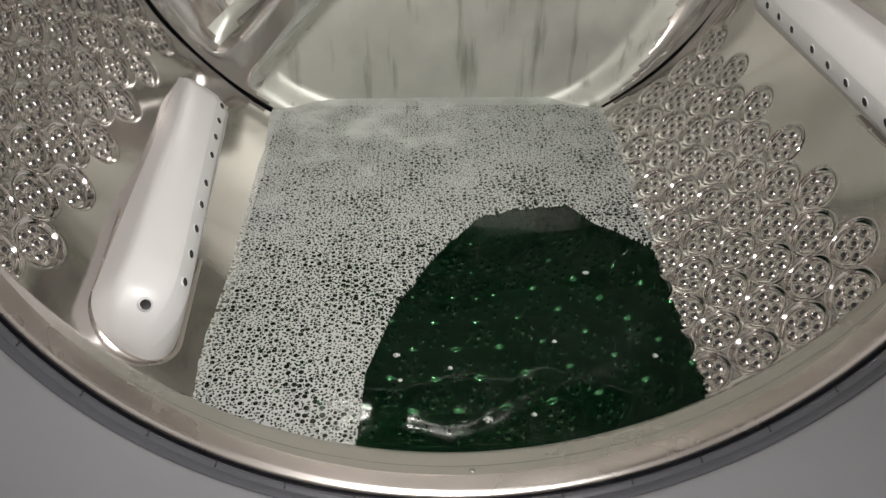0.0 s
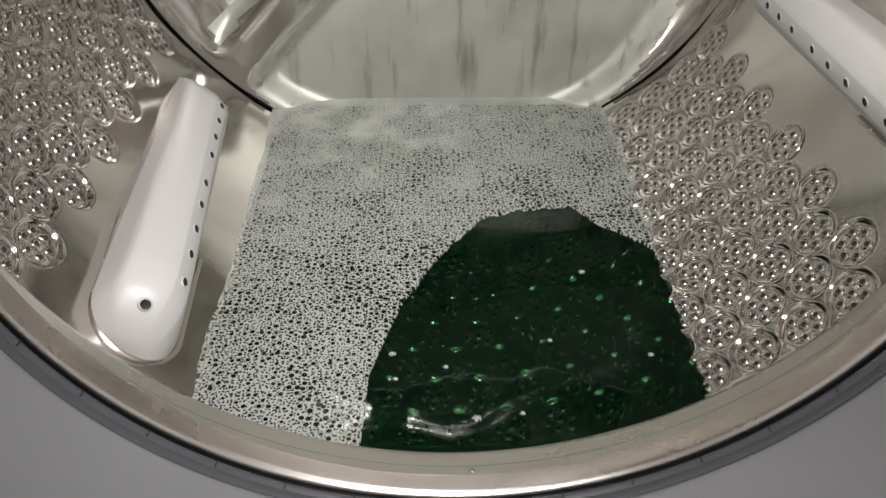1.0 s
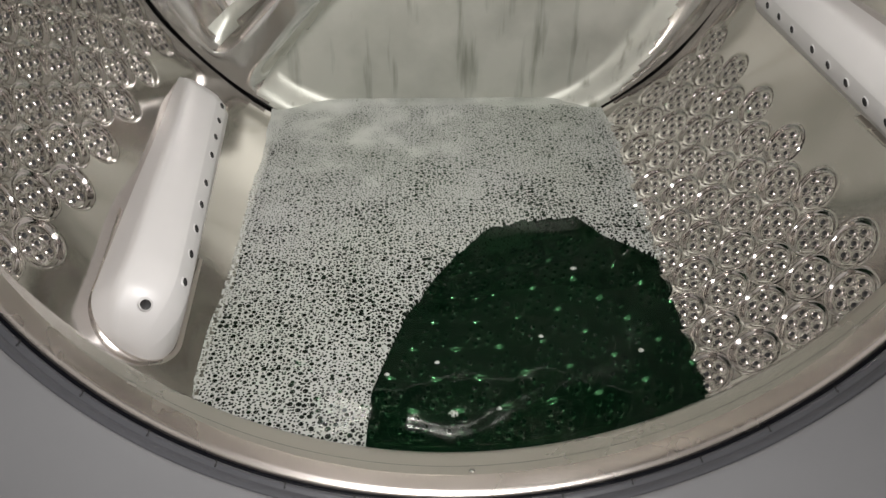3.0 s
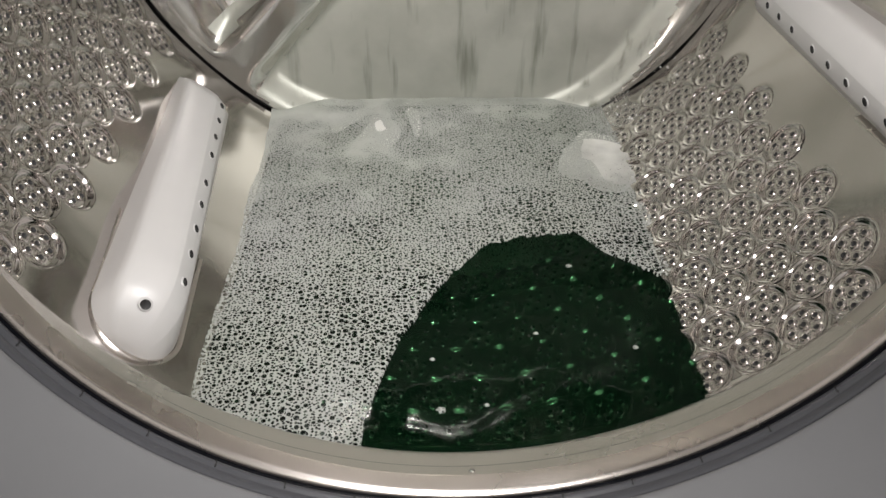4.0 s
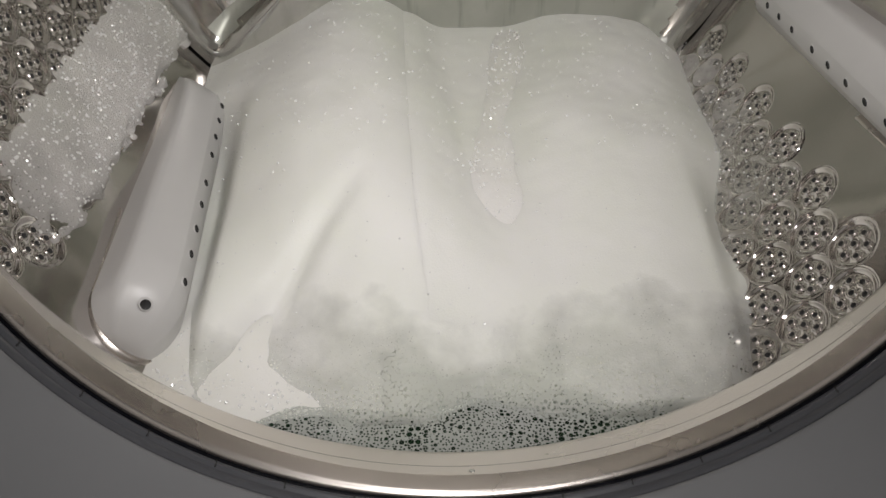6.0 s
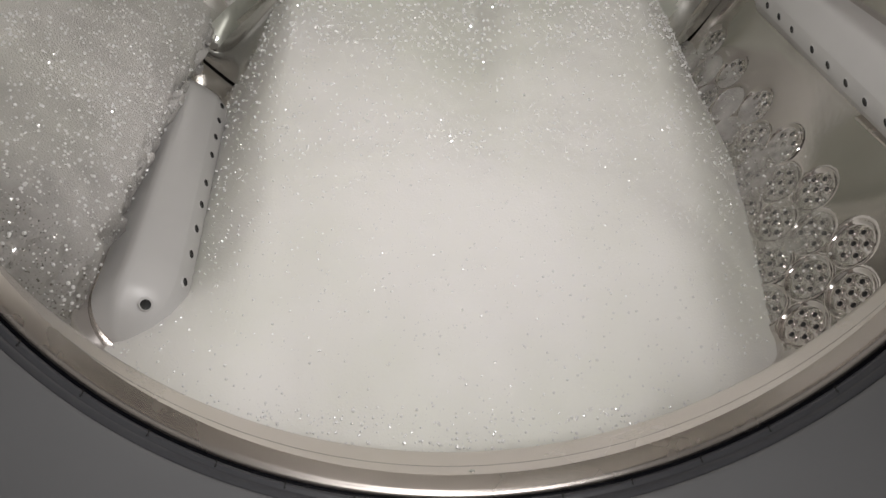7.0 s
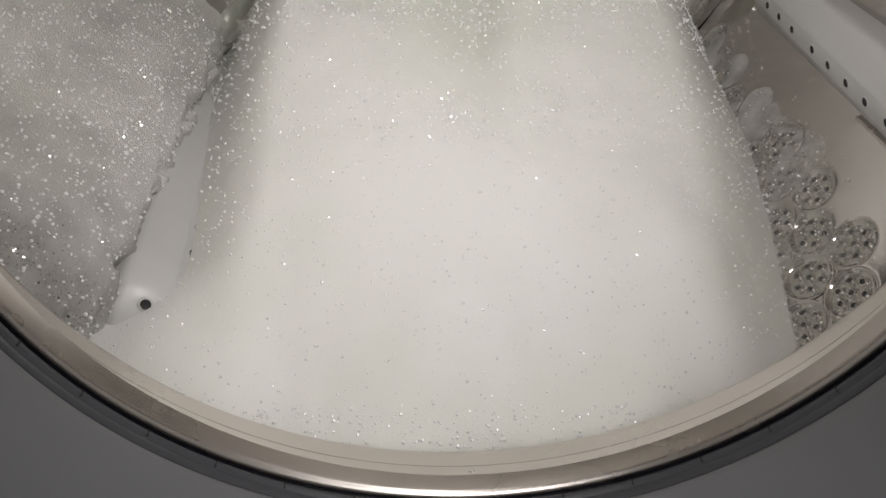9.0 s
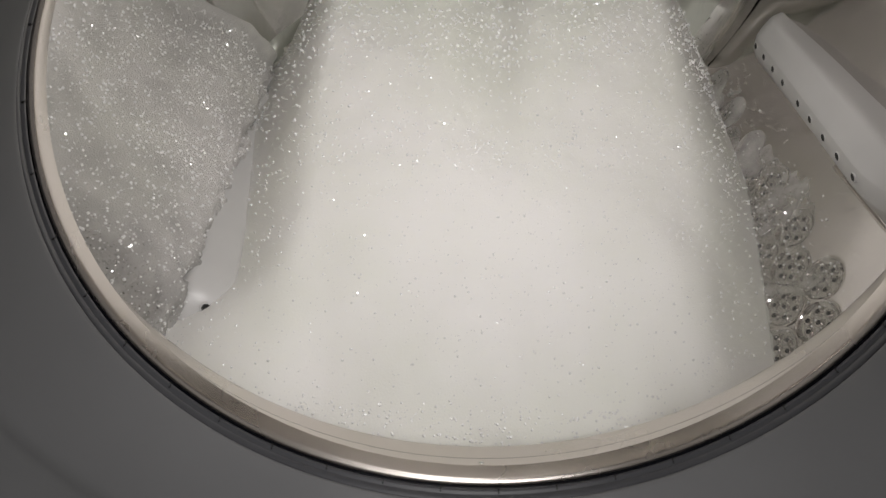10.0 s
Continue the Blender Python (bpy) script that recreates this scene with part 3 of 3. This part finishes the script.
def left_swell(x, s):
    """The larger billow: a tongue along the drum wall, a hollow beside it, a lobe in the middle."""
    back = 0.026 * np.exp(-((x + 0.100) / 0.026) ** 2) - 0.025 * np.exp(-((x + 0.145) / 0.022) ** 2) + 0.03 * smoothstep(-0.03, 0.04, x)
    q = s - back * smoothstep(0.15, 0.03, s) + 0.012 * wobble(x, s, 17, 9, 31)
    edge = -0.012 + 0.08 * np.clip(0.26 - s, -0.05, 1)
    crest = np.where(x < -0.075, np.exp(-((x + 0.075) / 0.082) ** 2), 1.0) * smoothstep(edge + 0.065, edge - 0.050, x)
    fold = 0.007 * np.exp(-((x + 0.135 - 0.55 * s) / 0.009) ** 2) * smoothstep(0.17, 0.10, s) * smoothstep(0.0, 0.03, s)
    return dome(q, 0.25, 0.062) - 0.060 * smoothstep(-0.132, -0.168, x) * smoothstep(0.30, 0.16, s) - 0.058 * (1 - crest) * smoothstep(0.0, 0.2, q) - fold


def right_swell(x, s):
    """The smaller billow along the perforated wall."""
    q = s + 0.030 * smoothstep(0.06, 0.14, x) - 0.02 * smoothstep(0.05, -0.02, x) + 0.012 * wobble(x, s, 17, 9, 41)
    crest = np.exp(-(np.abs(x - 0.108) / np.where(x < 0.108, 0.080, 0.112)) ** 2.4)
    return dome(q, 0.25, 0.042) - 0.045 * smoothstep(0.150, 0.190, x) * smoothstep(0.20, 0.10, s) - 0.040 * (1 - crest) * smoothstep(0.0, 0.2, q) - 0.010 * smoothstep(0.16, 0.21, x) * smoothstep(0.1, 0.2, s)


def saddle(x, s):
    """The two swells run into each other with a soft valley between them."""
    a, c = left_swell(x, s), right_swell(x, s)
    d = np.clip(0.5 + (a - c) / 0.036, 0, 1)
    top = c + (a - c) * d + 0.012 * d * (1 - d)
    low = 0.004 + 0.09 * s - 0.05 * smoothstep(0.12, 0.17, np.abs(x)) - 0.03 * smoothstep(0.10, 0.04, s)
    e = np.clip(0.5 + (top - low) / 0.020, 0, 1)
    return low + (top - low) * e + 0.006 * e * (1 - e)


def left_profile(x, s):
    return saddle(x, s) - 15.0 * np.clip(x - 0.030, 0, 1) ** 2


def right_profile(x, s):
    return saddle(x, s) - 15.0 * np.clip(-0.010 - x, 0, 1) ** 2


def bank_profile(x, s):
    """The foam that fills the drum in the end: it slopes up from the rim, with a shallow valley, and laps round the lifter's foot."""
    q = s + 0.008 * wobble(x, s, 12, 7, 51)
    body = 0.010 * smoothstep(-0.01, 0.02, q) + 0.105 * (1 - (1 - np.clip(q / 0.40, 0, 1)) ** 1.5)
    side = smoothstep(-0.178, -0.100, x) * smoothstep(0.232, 0.140, x)
    foot = 0.034 * smoothstep(-0.080, -0.165, x) * (1 - smoothstep(0.05, 0.15, s))
    ridge = 0.010 * np.exp(-((x - 0.125 + 0.25 * (s - 0.1)) / 0.025) ** 2) * np.exp(-((s - 0.10) / 0.07) ** 2)
    valley = 0.020 * np.exp(-((x - 0.012 - 0.03 * s) / np.where(x < 0.012 + 0.03 * s, 0.030, 0.018)) ** 2) * smoothstep(0.12, 0.36, s)
    return body * (0.13 + 0.87 * side) + foot + ridge - valley - 0.003


def bubbles_on(ob, count, seed, s0, s1, big=0.0009):
    """Glinting single bubbles sitting on a foam's skin, as one joined part."""
    rng = np.random.default_rng(seed)
    me = ob.data
    n = len(me.polygons)
    centre, normal = np.empty(n * 3), np.empty(n * 3)
    me.polygons.foreach_get("center", centre)
    me.polygons.foreach_get("normal", normal)
    centre, normal = centre.reshape(-1, 3), normal.reshape(-1, 3)
    good = np.nonzero((centre[:, 1] > s0) & (centre[:, 1] < s1))[0]
    pick = rng.choice(good, count)
    bm = bmesh.new()
    bmesh.ops.create_icosphere(bm, subdivisions=1, radius=1.0)
    ball = np.array([v.co for v in bm.verts])
    tris = np.array([[v.index for v in f.verts] for f in bm.faces])
    bm.free()
    size = 0.00022 + big * rng.random(count) ** 2.5
    at = centre[pick] + rng.uniform(-0.0016, 0.0016, (count, 3)) * (1, 1, 0.2)
    q = rng.normal(size=(count, 4))
    w, i, j, k = (q / np.linalg.norm(q, axis=1, keepdims=True)).T
    turn = np.stack([1 - 2 * (j * j + k * k), 2 * (i * j - k * w), 2 * (i * k + j * w), 2 * (i * j + k * w), 1 - 2 * (i * i + k * k), 2 * (j * k - i * w),
                     2 * (i * k - j * w), 2 * (j * k + i * w), 1 - 2 * (i * i + j * j)], -1).reshape(-1, 3, 3)
    verts = (at[:, None, :] + np.einsum("nab,mb->nma", turn, ball) * size[:, None, None]).reshape(-1, 3)
    faces = (tris[None] + (np.arange(count) * len(ball))[:, None, None]).reshape(-1, 3)
    return tagged(part("froth", mesh_of("froth", verts.tolist(), faces.tolist(), GLINT, False), None, ob), kind="stuff")


mound_left = foam_mound("foam_mound", "dense white foam swelling up beside the lifter", -0.235, 0.12, 0.51, left_profile, FOAM, 2)
mound_right = foam_mound("foam_mound", "dense white foam swelling up along the perforated wall", -0.06, 0.245, 0.51, right_profile, FOAM, 2)
bank = foam_mound("foam_mound", "white foam bank filling the drum from wall to wall", -0.235, 0.235, 0.50, bank_profile, BANK, 12)
bubbles_on(mound_left, 500, 21, 0.04, 0.20, 0.0005)
bubbles_on(mound_left, 1200, 26, 0.18, 0.36, 0.0008)
bubbles_on(mound_right, 400, 22, 0.04, 0.20, 0.0005)
bubbles_on(mound_right, 900, 27, 0.18, 0.36, 0.0008)
bubbles_on(bank, 5200, 28, 0.010, 0.22, 0.0007)
bubbles_on(bank, 7000, 29, 0.18, 0.42, 0.0010)
bubbles_on(bank, 4200, 30, 0.28, 0.42, 0.0014)
bubbles_on(bank, 1500, 31, 0.010, 0.030, 0.0009)


def wall_film(name, label, first, last, length, thick, seed, fade, mat):
    """Foam clinging to the round wall: a curved skin with a ragged rim."""
    nd, ny = int((last - first) / 0.6) + 1, int(length / 0.004) + 1
    deg, y = np.meshgrid(np.linspace(first, last, nd), np.linspace(0, length, ny), indexing="ij")
    lump = np.array([noise.noise((a * 0.35, b * 70, seed)) + 0.5 * noise.noise((a * 0.9, b * 180, seed + 2)) for a, b in zip(deg.ravel(), y.ravel())]).reshape(deg.shape)
    rag = deg + 2.5 * lump
    rim = smoothstep(0, 0.12, y + 0.02 * lump) * smoothstep(last, last - fade, rag) * smoothstep(first, first + 8, rag)
    r = R + 0.0015 - thick(deg) * (rim * (1 + 0.035 * lump)) + 0.004 * (1 - rim)
    a = np.radians(deg)
    verts = np.stack([r * np.cos(a), y, r * np.sin(a)], -1).reshape(-1, 3).tolist()
    back = np.stack([(R + 0.012) * np.cos(a), y, (R + 0.012) * np.sin(a)], -1).reshape(-1, 3).tolist()
    faces = grid_faces(nd, ny)
    n = len(verts)
    faces += [tuple(n + k for k in f[::-1]) for f in faces]
    edge = [i * ny for i in range(nd)] + [(nd - 1) * ny + j for j in range(1, ny)] + [i * ny + ny - 1 for i in range(nd - 2, -1, -1)] + list(range(ny - 2, 0, -1))
    for k, e in enumerate(edge):
        e2 = edge[(k + 1) % len(edge)]
        faces.append((e, n + e, n + e2, e2))
    me = mesh_of(name, verts + back, faces, mat)
    body = me.attributes.new("body", "FLOAT", "POINT")
    body.data.foreach_set("value", np.tile(np.sqrt(rim.ravel()), 2))
    ob = new(name, me)
    return tagged(ob, label, "foam", "wall foam")


film_left = wall_film("foam_film", "thin white foam clinging to the drum wall beside the lifter", -196, -130, 0.42, lambda d: 0.004 + 0.030 * smoothstep(-161, -142, d), 3, 6, FILM)
film_right = wall_film("foam_film", "thin white foam clinging to the perforated wall", -66, -25, 0.40, lambda d: 0.0016 + 0.008 * smoothstep(-46, -62, d), 9, 14, THIN_FILM)
bubbles_on(film_left, 24000, 24, 0.02, 0.39, 0.0010)
bubbles_on(film_right, 5000, 25, 0.02, 0.39, 0.0007)


def motions():
    def at(x, y, z, ry=0.0):
        return pose(x, y, z, 0, ry, 0)

    w = WATER_Z
    for raft, x, y in RAFTS:
        slow = 1.0 if y < 0.1 else 0.4
        walk(raft, [(0.0, at(x, y, w + 0.0004)), (1.0, at(x - 0.006 * slow, y + 0.001, w + 0.0004)), (2.5, at(x - 0.015 * slow, y + 0.003, w + 0.0004)), (4.2, at(x - 0.026 * slow, y + 0.007, w + 0.0004)), (5.0, at(x - 0.03 * slow, y - 0.01, w + 0.0004)), (10.0, at(x - 0.03 * slow, y - 0.01, w - 0.001))])
    walk(lace, [(0.0, at(0, 0, w)), (1.0, at(0.002, -0.002, w)), (2.5, at(0.004, -0.010, w)), (3.8, at(0.003, -0.024, w)), (4.0, at(0.001, -0.032, w)), (4.2, at(-0.004, -0.058, w)), (4.4, at(-0.014, -0.096, w)), (4.6, at(-0.018, -0.150, w)),
                (4.8, at(-0.010, -0.200, w)), (5.0, at(-0.004, -0.228, w)), (5.5, at(0.0, -0.240, w)), (10.0, at(0.0, -0.240, w))])

    walk(raft, [(0.0, at(0, 0, w)), (1.0, at(0, -0.003, w)), (2.5, at(0, -0.012, w)), (3.8, at(0, -0.026, w)), (4.0, at(0, -0.031, w)), (4.4, at(0, -0.050, w)), (5.0, at(0, -0.080, w - 0.001)), (6.0, at(0, -0.080, w - 0.001)), (10.0, at(0, -0.080, w - 0.001))])

    def up(y, z, rx):
        return pose(0, y, w + z, rx, 0, 0)

    walk(mound_left, [(0.0, up(0.294, -0.012, -21.5)), (1.0, up(0.290, -0.011, -21.5)), (2.5, up(0.280, -0.014, -20.5)), (3.8, up(0.262, -0.015, -18.5)), (4.0, up(0.254, -0.012, -17)), (4.2, up(0.235, -0.003, -14)), (4.4, up(0.208, 0.0, -10.5)),
                      (4.6, up(0.174, 0.0, -8)), (4.8, up(0.150, 0.0, -6.5)), (5.0, up(0.126, 0.0, -4.5)), (5.2, up(0.112, 0.0, -2)), (5.5, up(0.096, 0.0, 1.0)), (5.7, up(0.088, 0.002, 2.2)),
                      (6.2, up(0.070, -0.004, 4)), (6.8, up(0.062, -0.030, 3)), (7.5, up(0.062, -0.036, 3)), (10.0, up(0.062, -0.036, 3))])
    walk(mound_right, [(0.0, up(0.310, -0.017, -16.5)), (2.5, up(0.304, -0.016, -16.5)), (3.8, up(0.294, -0.016, -15)), (4.0, up(0.286, -0.013, -14)), (4.2, up(0.262, 0.0, -11.5)), (4.4, up(0.224, 0.0, -9)),
                       (4.6, up(0.184, 0.0, -7.5)), (4.8, up(0.152, 0.0, -6)), (5.0, up(0.126, 0.0, -4.0)), (5.2, up(0.113, 0.0, -2)), (5.5, up(0.097, 0.0, 1.0)), (5.7, up(0.090, 0.002, 2.5)),
                       (6.2, up(0.072, -0.004, 5)), (6.8, up(0.062, -0.030, 4)), (7.5, up(0.062, -0.036, 4)), (10.0, up(0.062, -0.036, 4))])
    walk(bank, [(0.0, up(0.300, -0.050, -12)), (2.5, up(0.300, -0.050, -12)), (3.8, up(0.280, -0.050, -12)), (4.2, up(0.260, -0.050, -11)), (4.6, up(0.200, -0.044, -10)), (5.0, up(0.130, -0.034, -9)), (5.5, up(0.090, -0.022, -8)), (5.7, up(0.080, -0.018, -7)),
                (6.2, up(0.060, -0.008, -3.5)), (6.8, up(0.043, 0.0, 0.2)), (7.0, up(0.042, 0.001, 1.2)), (7.5, up(0.040, 0.002, 3.5)), (8.5, up(0.038, 0.006, 4.6)), (10.0, up(0.036, 0.010, 5.4))])
    walk(film_left, [(0.0, at(-0.03, 0.40, -0.03, 12)), (4.2, at(-0.03, 0.36, -0.03, 12)), (4.7, at(-0.028, 0.30, -0.026, 12)), (5.2, at(-0.028, 0.20, -0.026, 12)), (5.7, at(-0.025, 0.10, -0.022, 11)),
                     (6.8, at(-0.003, 0.03, -0.002, 9)), (7.5, at(0, 0.016, 0, 7)), (8.5, at(0, 0.014, 0, 5.5)), (10.0, at(0, 0.012, 0, 4.5))])
    walk(film_right, [(0.0, at(0, 0.42, 0)), (3.8, at(0, 0.34, 0)), (4.2, at(0, 0.29, 0, 2)), (4.7, at(0, 0.24, 0, 3)), (5.2, at(0, 0.19, 0, 2)), (5.7, at(0, 0.14, 0, 1)), (6.8, at(0, 0.06, 0, -1)), (7.5, at(0, 0.04, 0, -3)), (10.0, at(0, 0.03, 0, -6))])


motions()
